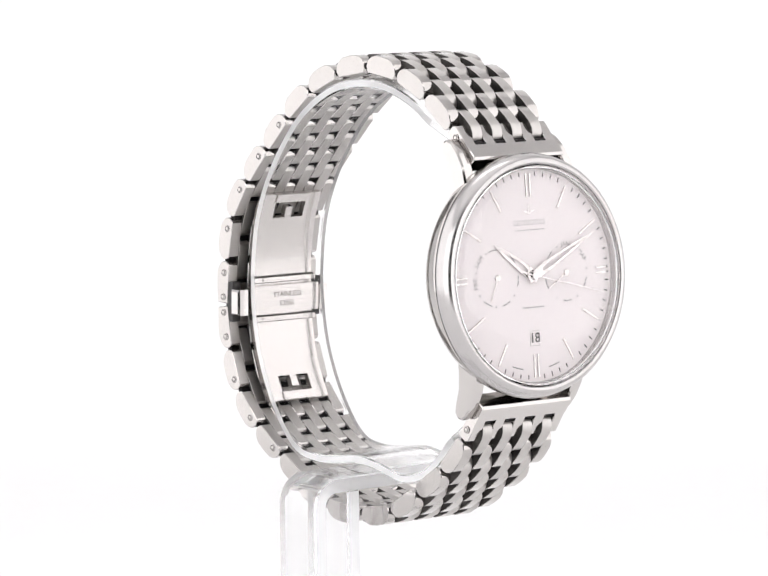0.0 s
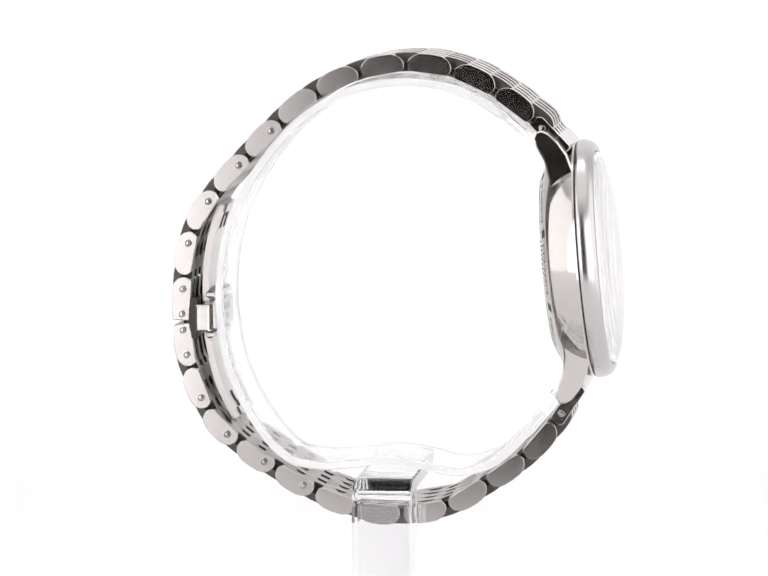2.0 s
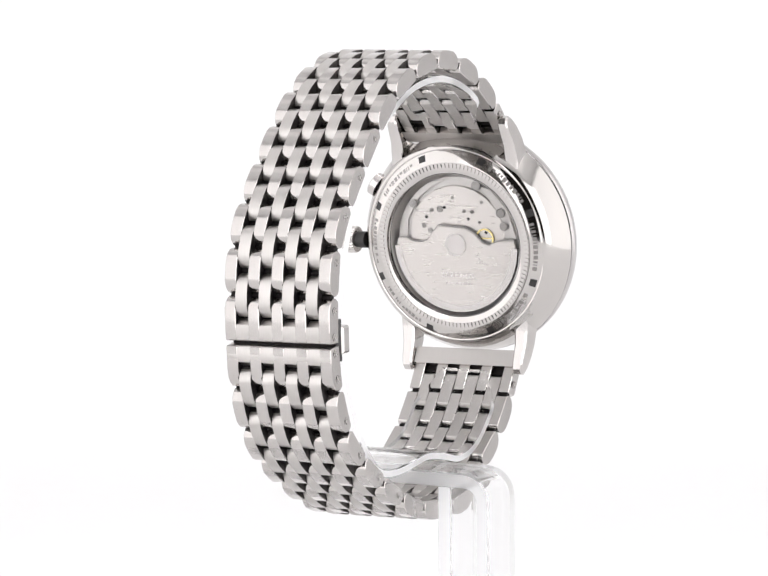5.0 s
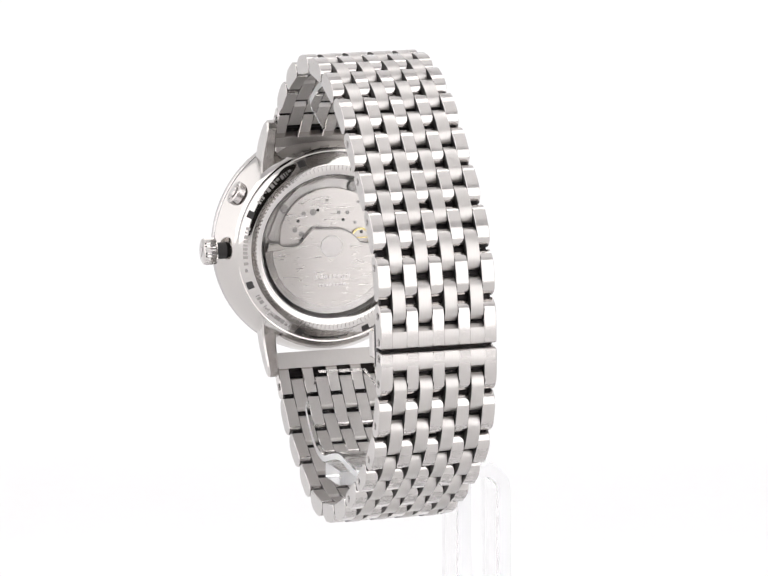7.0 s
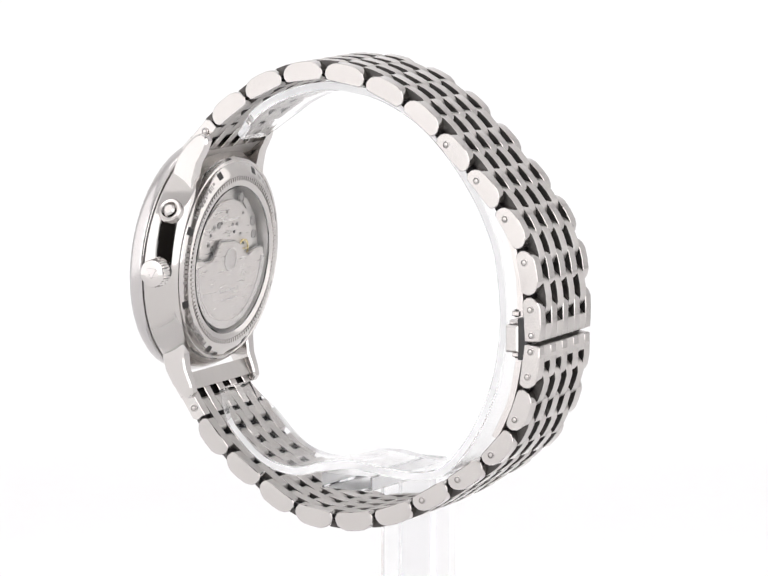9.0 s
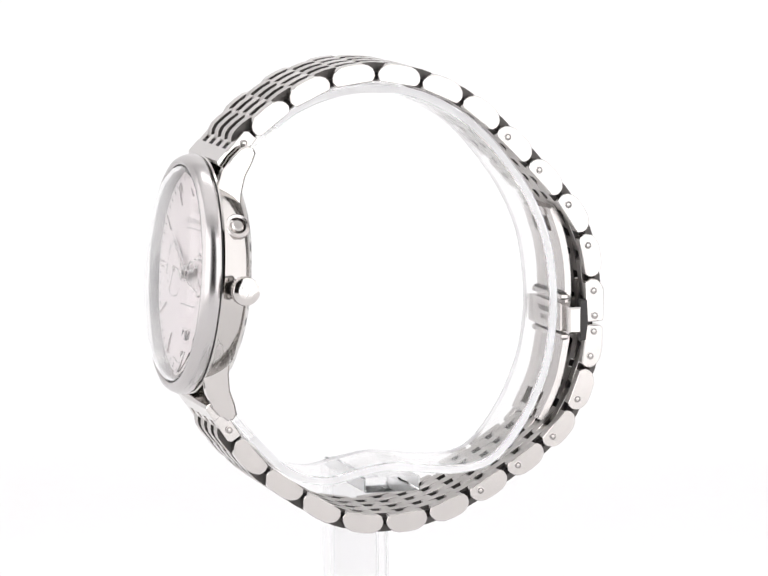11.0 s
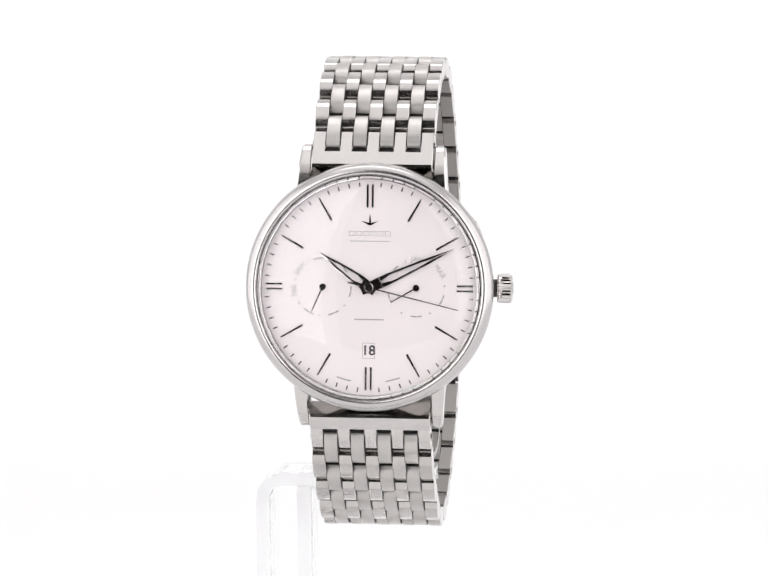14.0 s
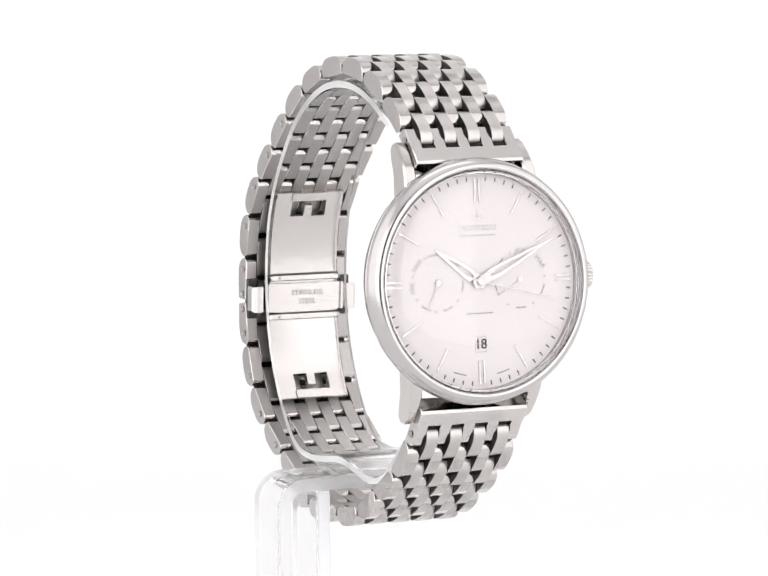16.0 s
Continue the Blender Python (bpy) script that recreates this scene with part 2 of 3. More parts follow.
def dauphine(length, tail, width, z, angle, name, parent):
    """An openworked tapered hand with a raised ridge on each half."""
    hand = bmesh.new()
    a = radians(angle)
    d, n = Vector((math.sin(a), math.cos(a), 0)), Vector((math.cos(a), -math.sin(a), 0))

    def at(r, o, h):
        return hand.verts.new(d * r + n * o + Vector((0, 0, z + h)))

    for s in (1, -1):
        outer = [(length, 0.04), (length * 0.66, width * 0.30), (length * 0.22, width * 0.5), (length * 0.1, width * 0.5)]
        inner = [(length * 0.72, 0.04), (length * 0.62, width * 0.10), (length * 0.27, width * 0.26), (length * 0.1, 0.1)]
        ou = [at(r, o * s, 0.0) for r, o in outer]
        it = [at(r, o * s, 0.0) for r, o in inner]
        mid = [at((p[0] + q[0]) / 2, (p[1] + q[1]) / 2 * s, 0.035) for p, q in zip(outer, inner)]
        for A, B in ((ou, mid), (mid, it), (it, ou)):
            for i in range(3):
                hand.faces.new((A[i], A[i + 1], B[i + 1], B[i]))
        hand.faces.new((ou[0], mid[0], it[0]))
        hand.faces.new((ou[3], it[3], mid[3]))
    hub = [tuple((d * r + n * o).xy) for r, o in ((length * 0.14, width * 0.5), (length * 0.14, -width * 0.5), (-tail, -width * 0.38), (-tail, width * 0.38))]
    flat(hub, z, z + 0.12, 0.03, hand)
    return part(name, hand, HAND, parent, "polished tapered steel hand", CASE, 20)


def build_dial():
    top = 1.0
    dial = part("dial", disc(18.3, 0.45, top, 128), DIAL, watch, "silvered sunray dial", CASE)
    for hour in range(12):
        angle = hour * 30
        if hour in (0, 6):
            for off in (-0.42, 0.42):
                part("hour_marker", bar(angle, 13.2, 17.0, 0.30, top, top + 0.22, off), MARK, dial)
        elif hour in (3, 9):
            for off in (-0.42, 0.42):
                part("hour_marker", bar(angle, 14.5, 17.2, 0.30, top, top + 0.22, off), MARK, dial)
        else:
            part("hour_marker", bar(angle, 12.7, 16.9, 0.36, top, top + 0.22, 0, None, 0.6), MARK, dial)
    for minute in range(60):
        if minute % 5:
            part("minute_mark", bar(minute * 6, 16.65, 17.45, 0.24, top, top + 0.03), INK, dial)
    # day ring and month ring: letters that can be read, dots and bars for the rest
    for cx, words, dots in ((-7.75, ((-52, "SAM"), (-98, "FRE"), (-150, ""), (158, ""), (100, ""), (48, ""), (-8, "")), (-28, -76, -124, -174, 130, 75, 20)),
                            (7.75, ((2, "JAN"), (55, "MAR"), (115, ""), (180, ""), (-110, ""), (-50, "")), (28, 85, 150, -150, -80, -22))):
        part("subdial", lathe([(4.05, top), (4.05, top + 0.015), (4.12, top + 0.015), (4.12, top)], 64, None, True, (cx, 0)), DIAL, dial)
        for angle, word in words:
            a = radians(angle)
            p = (cx + 4.75 * math.sin(a), 4.75 * math.cos(a))
            turn = -angle if abs(angle) <= 100 else -angle + 180
            if word:
                lettering("lettering", word, 1.25, GREY_INK, dial, mm_pose(p[0], p[1], top + 0.02, 0, 0, turn))
            else:
                part("lettering", arc_bar(4.6, 4.86, angle - 12, angle - 4, top, top + 0.03, 3, arc_bar(4.6, 4.86, angle - 2, angle + 10, top, top + 0.03, 3, None, (cx, 0)), (cx, 0)), GREY_INK, dial)
        for angle in dots:
            a = radians(angle)
            part("dot", disc(0.16, top, top + 0.03, 10, None, (cx + 4.75 * math.sin(a), 4.75 * math.cos(a))), GREY_INK, dial)
    # emblem and maker's lines as plain shapes
    em = flat([(-0.2, 10.3), (0.2, 10.3), (0.06, 12.0), (-0.06, 12.0)], top, top + 0.06)
    flat([(-1.45, 11.0), (-0.15, 10.25), (0.0, 10.65)], top, top + 0.06, 0, em)
    flat([(1.45, 11.0), (0.0, 10.65), (0.15, 10.25)], top, top + 0.06, 0, em)
    part("emblem", em, MARK, dial, "polished arrow-shaped emblem")
    line = bmesh.new()
    for k in range(6):
        x = -3.0 + k * 1.2
        for a, b, c, d in ((-0.46, 0.46, 8.5, 8.59), (-0.46, 0.46, 9.21, 9.3), (-0.46, -0.37, 8.59, 9.21), (0.37, 0.46, 8.59, 9.21)):
            flat([(x + a, c), (x + b, c), (x + b, d), (x + a, d)], top, top + 0.02, 0, line)
    part("maker_line", line, GREY_INK, dial)
    line = bmesh.new()
    for k in range(9):
        x = -3.0 + k * 0.75
        flat([(x - 0.26, 7.55), (x + 0.26, 7.55), (x + 0.26, 7.73), (x - 0.26, 7.73)], top, top + 0.02, 0, line)
    part("maker_line", line, GREY_INK, dial)
    line = bmesh.new()
    for k in range(9):
        x = -2.2 + k * 0.55
        flat([(x - 0.21, -5.45), (x + 0.21, -5.45), (x + 0.21, -5.2), (x - 0.21, -5.2)], top, top + 0.02, 0, line)
    part("maker_line", line, GREY_INK, dial)
    for a0, a1 in ((190.5, 199.5), (160.5, 169.5)):
        part("origin_line", arc_bar(15.65, 15.87, a0, a1, top, top + 0.02), GREY_INK, dial)
    part("date_window", flat([(-1.06, -11.8), (1.06, -11.8), (1.06, -9.2), (-1.06, -9.2)], top, top + 0.03), ENGRAVED, dial, "small framed date window")
    part("date_disc", flat([(-0.98, -11.72), (0.98, -11.72), (0.98, -9.28), (-0.98, -9.28)], top + 0.03, top + 0.05), DIAL, dial)
    lettering("date_number", "18", 2.3, INK, dial, mm_pose(0, -10.5, top + 0.06), bold=0.05, label="printed black date 18")
    for cx, angle, length in ((-7.75, 204, 4.2), (7.75, 240, 4.7)):
        hand = bar(angle, -0.4, length, 0.24, top + 0.12, top + 0.2, 0, None, 0.5)
        disc(0.55, top, top + 0.28, 20, hand)
        part("small_hand", hand, MARK, dial, "thin dark subdial hand", mm_pose(cx, 0, 0))
    dauphine(10.3, 1.2, 2.0, top + 0.35, -56.0, "hour_hand", watch)
    dauphine(15.6, 1.4, 1.9, top + 0.62, 65.0, "minute_hand", watch)
    sec = bar(103.5, -3.6, 15.2, 0.24, top + 0.92, top + 1.0, 0, None, 0.45)
    disc(0.75, top + 0.3, top + 1.08, 28, sec, (0, 0), 0.1)
    part("seconds_hand", sec, HAND, watch, "thin straight seconds hand", CASE)


def build_crown():
    n = 28
    stem = part("stem", lathe([(0, 18.8), (1.5, 18.8), (1.5, 21.0), (0, 21.0)], 24, None, False), GAP, watch, "dark crown stem", CASE @ mm_pose(0.35, 0, -3.5, 0, 90))
    bm = bmesh.new()
    rows = []
    for r, z in ((1.9, 20.55), (2.38, 20.7), (2.45, 21.0), (2.45, 22.6), (2.3, 22.95), (1.9, 23.15), (1.2, 23.2)):
        teeth = 0.16 if 20.6 < z < 22.8 else 0.0
        rows.append([bm.verts.new(((r - teeth * (i % 2)) * math.cos(math.pi * i / n), (r - teeth * (i % 2)) * math.sin(math.pi * i / n), z)) for i in range(2 * n)])
    for a, b in zip(rows, rows[1:]):
        for i in range(2 * n):
            bm.faces.new((a[i], a[(i + 1) % (2 * n)], b[(i + 1) % (2 * n)], b[i]))
    bm.faces.new(rows[0])
    bm.faces.new(rows[-1])
    crown = part("crown", bm, POLISHED, watch, "fluted polished steel crown", CASE @ mm_pose(0.35, 0, -3.5, 0, 90), 25)
    tri = flat([(-1.0, 0.9), (0.0, -0.95), (1.0, 0.9)], 23.2, 23.28, 0.05)
    part("emblem", tri, MARK, crown, "small raised triangle")
    side = CASE @ Matrix.Rotation(radians(31), 4, "Z") @ mm_pose(-0.1, 0, -2.75, 0, 90)
    ring = part("pusher", lathe([(1.15, 19.0), (2.15, 19.0), (2.15, 20.22), (1.95, 20.42), (1.5, 20.3), (1.3, 19.8)], 40), SATIN, watch, "round recessed corrector button", side)
    part("button", disc(1.05, 19.2, 20.7, 28, None, (0, 0), 0.3), POLISHED, ring)


def cone(bm):
    """Lays a piece on the sloping rim of the case back."""
    for v in bm.verts:
        v.co.z += (v.co.xy.length - 15.3) * 0.5
    return bm


def build_back():
    INSET = CASE @ mm_pose(0, 0, 0.6)
    rng = random.Random(5)
    back = part("case_back", lathe([(17.3, -5.2), (17.4, -5.85), (17.25, -6.02), (15.35, -6.98), (15.1, -7.0), (14.6, -7.0), (13.6, -7.0), (13.05, -6.7), (13.0, -5.9)], 128), CASEBAND, watch, "satin steel screwed case back", INSET)
    coin = bmesh.new()
    for k in range(120):
        a0, a1 = k * 3.0, k * 3.0 + 1.6
        arc_bar(14.15, 14.95, a0, a1, -7.16, -6.95, 1, coin)
    tagged(part("coin_edge", coin, POLISHED, back, "fine fluted ring"), kind="stuff")
    # notches are laid-on pieces whose black stands for their inner shade
    for k, a in enumerate((20, 66, 112, 158, 202, 247, 292, 338)):
        part("notch", cone(arc_bar(15.9, 17.0, a - 2.4, a + 2.4, -7.04, -6.9, 2)), GAP, back)
    for a0, a1 in ((28, 58), (74, 104), (120, 150), (210, 238), (255, 284), (300, 330)):
        words = bmesh.new()
        k = a0
        while k < a1:
            wide = rng.choice((0.7, 1.3, 1.9, 2.4))
            low = rng.choice((15.78, 15.78, 16.1))
            arc_bar(low, 16.5, k, k + wide, -7.03, -6.9, 1, words)
            k += wide + rng.choice((0.7, 1.0, 1.0, 2.2))
        part("engraving", cone(words), ENGRAVED, back, "worn engraved marks")
    window = part("back_window", disc(13.0, -6.85, -6.35, 96), GLASS, back, "clear case-back glass")
    window.visible_shadow = False
    well = part("movement_ring", lathe([(13.0, -6.3), (13.0, -3.9), (12.2, -3.9), (12.2, -4.9)], 96), BRUSHED, watch, "steel movement holder", INSET)
    plate = part("movement", disc(12.6, -4.6, -3.9, 96), BRUSHED, watch, "brushed steel movement plate", INSET)
    part("bridge", flat([(9.4 * math.cos(radians(a)), 1.6 + 9.0 * math.sin(radians(a))) for a in range(-12, 193, 6)], -5.15, -4.6, 0.1), ROTOR, plate, "rounded upper bridge")
    part("bridge", flat([(-11.8, 1.0), (-10.2, -1.5), (-8.6, 3.0), (-6.5, 8.6), (-4.0, 10.9), (-7.0, 10.0), (-10.2, 6.4)], -4.95, -4.6, 0.08), BRUSHED, plate)
    part("bridge", flat([(11.6, 2.0), (10.2, 0.5), (9.9, 4.2), (7.4, 8.2), (4.6, 10.3), (1.0, 11.9), (5.6, 11.0), (9.4, 7.4)], -4.95, -4.6, 0.08), BRUSHED, plate)
    for x, y, r in ((-4.3, 10.6, 0.95), (8.6, 7.2, 0.8), (-8.9, 5.8, 0.9), (-9.4, 3.4, 0.8), (3.2, 6.3, 0.62), (4.9, 6.1, 0.4), (-1.6, 6.0, 0.35), (-3.2, 5.9, 0.35), (6.6, 3.2, 0.45), (5.4, 2.4, 0.5), (-4.6, 4.0, 0.3), (-5.2, 7.7, 0.3), (0.6, 8.4, 0.3)):
        part("screw", lathe([(0, -5.25), (r * 0.72, -5.25), (r * 0.74, -5.2), (r * 0.82, -5.2), (r * 0.84, -5.3), (r, -5.28), (r, -5.1), (0, -5.1)], 20, None, False, (x, y)), ENGRAVED, plate)
    for x, y in ((2.3, 6.6), (-2.4, 4.6), (-5.8, 2.2), (6.0, 4.8)):
        part("jewel_hole", disc(0.3, -5.24, -5.1, 14, None, (x, y)), GAP, plate)
    wheel = lathe([(1.5, -5.5), (1.8, -5.5), (1.8, -5.3), (1.5, -5.3)], 32, None, True, (-5.6, 1.2))
    flat([(-7.2, 1.1), (-4.0, 1.1), (-4.0, 1.3), (-7.2, 1.3)], -5.48, -5.34, 0, wheel)
    part("balance_wheel", wheel, BRASS, plate, "gilt balance wheel")
    rim = [(11.9 * math.cos(radians(a)), 11.9 * math.sin(radians(a))) for a in range(180, 361, 6)]
    right = [(11.6, 0.9), (10.0, 1.0), (8.9, 0.3), (7.2, 0.2), (5.9, 0.5), (4.7, 2.0), (3.4, 3.4), (1.8, 3.2)]
    left = [(-1.8, 3.0), (-3.6, 2.2), (-5.4, 0.4), (-6.8, 0.1), (-8.2, 0.7), (-9.6, 0.9), (-11.6, 0.9)]
    rotor = part("rotor", flat(rim + right + left, -6.05, -5.65, 0.08), ROTOR, watch, "brushed steel winding rotor hanging down", INSET)
    # dark strip under the rotor's cut edge, in place of its shadow
    edge = right + left
    part("rotor_edge_shade", flat(edge + [(x, y + 0.27) for x, y in reversed(edge)], -5.75, -5.5), ENGRAVED, rotor, "dark strip painted for the shade along the rotor")
    part("rotor_rim", arc_bar(11.0, 12.3, 92, 268, -6.12, -5.4, 40), SATIN, rotor)
    part("rotor_hub", lathe([(1.75, -6.2), (2.05, -6.2), (2.05, -6.0), (1.75, -6.0)], 40), POLISHED, rotor)
    part("rotor_hub", disc(1.7, -6.14, -6.0, 40), SATIN, rotor)
    words = bmesh.new()
    for k in range(8):
        flat([(-3.4 + k * 0.85, -5.9), (-2.8 + k * 0.85, -5.9), (-2.8 + k * 0.85, -5.1), (-3.4 + k * 0.85, -5.1)], -6.07, -6.04, 0, words)
        flat([(-2.6 + k * 0.66, -7.3), (-2.15 + k * 0.66, -7.3), (-2.15 + k * 0.66, -6.8), (-2.6 + k * 0.66, -6.8)], -6.07, -6.04, 0, words)
    part("engraving", words, SATIN, rotor, "faint engraved lines")


build_case()
build_dial()
build_crown()
build_back()

# ---- the bracelet: nine columns of brick-set links round an oval ----
UPPER = Path([(-26.2, 29.4), (-19.3, 34.6), (-12.1, 37.9), (-4.4, 38.9), (3.4, 37.6), (11.1, 34.2), (17.4, 29.2), (28.7, 17.2), (33.35, 9.8), (34.6, 2.2)])
LOWER = Path([(33.8, -13.5), (30.6, -21.5), (25.5, -26.8), (18.4, -31.5), (11.1, -35.6), (4.4, -37.9), (-3.8, -38.7), (-11.6, -37.2), (-18.4, -32.9), (-25.1, -28.2), (-29.6, -22.8)])
HALF = 10.1
COLUMN = 2 * HALF / 9


def link_outline(length, square=0):
    """Side outline of a link: flat inside, domed outside, rounded ends. square: 1 or -1 squares that end."""
    h = length / 2
    end = [(h - 0.72, -1.35), (h - 0.40, -1.15), (h, -0.45), (h - 0.05, 0.25), (h - 0.36, 0.92), (h - 1.05, 1.52), (h * 0.47, 1.90), (0.0, 2.0)]
    sq = [(h, -1.35), (h, -0.4), (h, 1.35), (h - 0.15, 1.55), (h * 0.5, 1.76), (0.0, 1.86)]
    right = sq if square > 0 else end
    left = sq if square < 0 else end
    return right + [(-u, v) for u, v in reversed(left[:-1])]


def column_x(c):
    return -HALF + (c + 0.5) * COLUMN


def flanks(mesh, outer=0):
    """Shade painted dark on flanks and ends, brushed steel on the inside."""
    mesh.materials.append(JOINT_SHADE)
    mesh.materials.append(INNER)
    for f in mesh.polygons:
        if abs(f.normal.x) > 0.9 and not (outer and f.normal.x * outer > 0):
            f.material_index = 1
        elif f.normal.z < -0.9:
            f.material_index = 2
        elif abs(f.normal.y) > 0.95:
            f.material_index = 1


def pin_end(mesh):
    """A grey groove round a bright pin head."""
    mesh.materials.append(ENGRAVED)
    for f in mesh.polygons:
        r = math.hypot(f.center.x, f.center.y) / MM
        if 0.31 < r < 0.53:
            f.material_index = 1
    return mesh


PIN = [(0, 0.10), (0.30, 0.07), (0.34, -0.04), (0.52, -0.04), (0.56, 0.02), (0.66, 0.01), (0.67, -0.3), (0, -0.3)]


def build_links():
    for path in (UPPER, LOWER):
        pitch = path.length / 10
        odd = {}
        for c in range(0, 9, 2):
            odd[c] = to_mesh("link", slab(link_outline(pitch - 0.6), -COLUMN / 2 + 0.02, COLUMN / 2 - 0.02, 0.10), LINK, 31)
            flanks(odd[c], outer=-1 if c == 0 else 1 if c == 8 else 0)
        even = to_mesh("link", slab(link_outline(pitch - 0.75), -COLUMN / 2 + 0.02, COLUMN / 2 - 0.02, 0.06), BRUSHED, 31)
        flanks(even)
        for i in range(10):
            for c in range(0, 9, 2):
                part("link", None, None, watch, "", path.spot(pitch * (i + 0.5), pitch / 2, column_x(c)), mesh=odd[c])
        for i in range(11):
            for c in range(1, 9, 2):
                part("link", None, None, watch, "", path.spot(pitch * i, pitch / 2 * 0.9, column_x(c)), mesh=even)
        # rods added to fill the gaps; their black is painted shade
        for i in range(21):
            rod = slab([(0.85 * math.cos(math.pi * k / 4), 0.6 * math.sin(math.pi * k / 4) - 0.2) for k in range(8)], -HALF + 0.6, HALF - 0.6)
            part("gap_rod", rod, GAP_SHADE, watch, "", path.spot(pitch * i / 2, pitch / 2))
        # visible pin ends on the adjustable links
        pin_mesh = pin_end(to_mesh("pin", lathe(PIN, 20, None, False), LINK))
        spots = [(i + 0.28) * pitch for i in (6, 7, 8, 9)] if path is UPPER else [(i + 0.72) * pitch for i in (0, 1, 2, 3)]
        for s in spots:
            for side in (1, -1):
                part("pin", None, None, watch, "", path.spot(s, 2.5) @ mm_pose((HALF + 0.02) * side, 0, -0.1, 0, 90 * side), mesh=pin_mesh)


def build_end_links():
    for path, s, way in ((UPPER, 0.0, -1), (LOWER, LOWER.length, 1)):
        c = path.at(s)
        inner = Vector((-31.6, 23.7)) if path is UPPER else Vector((-33.9, -16.2))
        d = (inner - c).normalized()
        if way < 0:
            d = -d
        mid = (c + inner) / 2
        m = Matrix(((1, 0, 0, 0), (0, d.x, -d.y, mid.x * MM), (0, d.y, d.x, mid.y * MM), (0, 0, 0, 1)))
        h = (inner - c).length / 2
        bm = bmesh.new()
        # cross bar at the lug end
        a, b = (h - 3.0, h) if way > 0 else (-h, -h + 3.0)
        slab([(a, -1.9), (b, -2.3), (b, 0.9), (b - 0.4 * (1 if way > 0 else 0), 1.35), (a + 0.4 * (0 if way > 0 else 1), 1.35), (a, 1.0)], -HALF, HALF, 0.15, bm)
        for col in range(0, 9, 2):
            x = column_x(col)
            e0, e1 = (-h + 0.1, h - 2.7) if way > 0 else (-h + 2.7, h - 0.1)
            slab([(e0, -1.2), (e1, -1.2), (e1, 1.25), (e0 + 0.6, 1.3), (e0, 0.7)] if way > 0 else [(e0, -1.2), (e1, -1.2), (e1, 0.7), (e1 - 0.6, 1.3), (e0, 1.25)], x - COLUMN / 2 + 0.08, x + COLUMN / 2 - 0.08, 0.12, bm)
        # one more black filler, painting the shade behind the end link
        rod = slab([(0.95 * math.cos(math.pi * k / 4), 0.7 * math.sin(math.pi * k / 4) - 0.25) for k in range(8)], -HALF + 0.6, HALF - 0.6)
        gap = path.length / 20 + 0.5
        part("gap_rod", rod, GAP_SHADE, watch, "", path.spot(-gap if way < 0 else path.length + gap, 1.0))
        end = part("end_link", bm, POLISHED, watch, "comb-shaped polished steel end link", m)
        end.data.materials.append(INNER)
        for f in end.data.polygons:
            if f.normal.z < -0.8:
                f.material_index = 1
        for side in (1, -1):
            pin_end(part("pin", lathe(PIN, 20, None, False), LINK, end, "", mm_pose((HALF + 0.08) * side, -h * way * 0.45, 0, 0, 90 * side)).data)


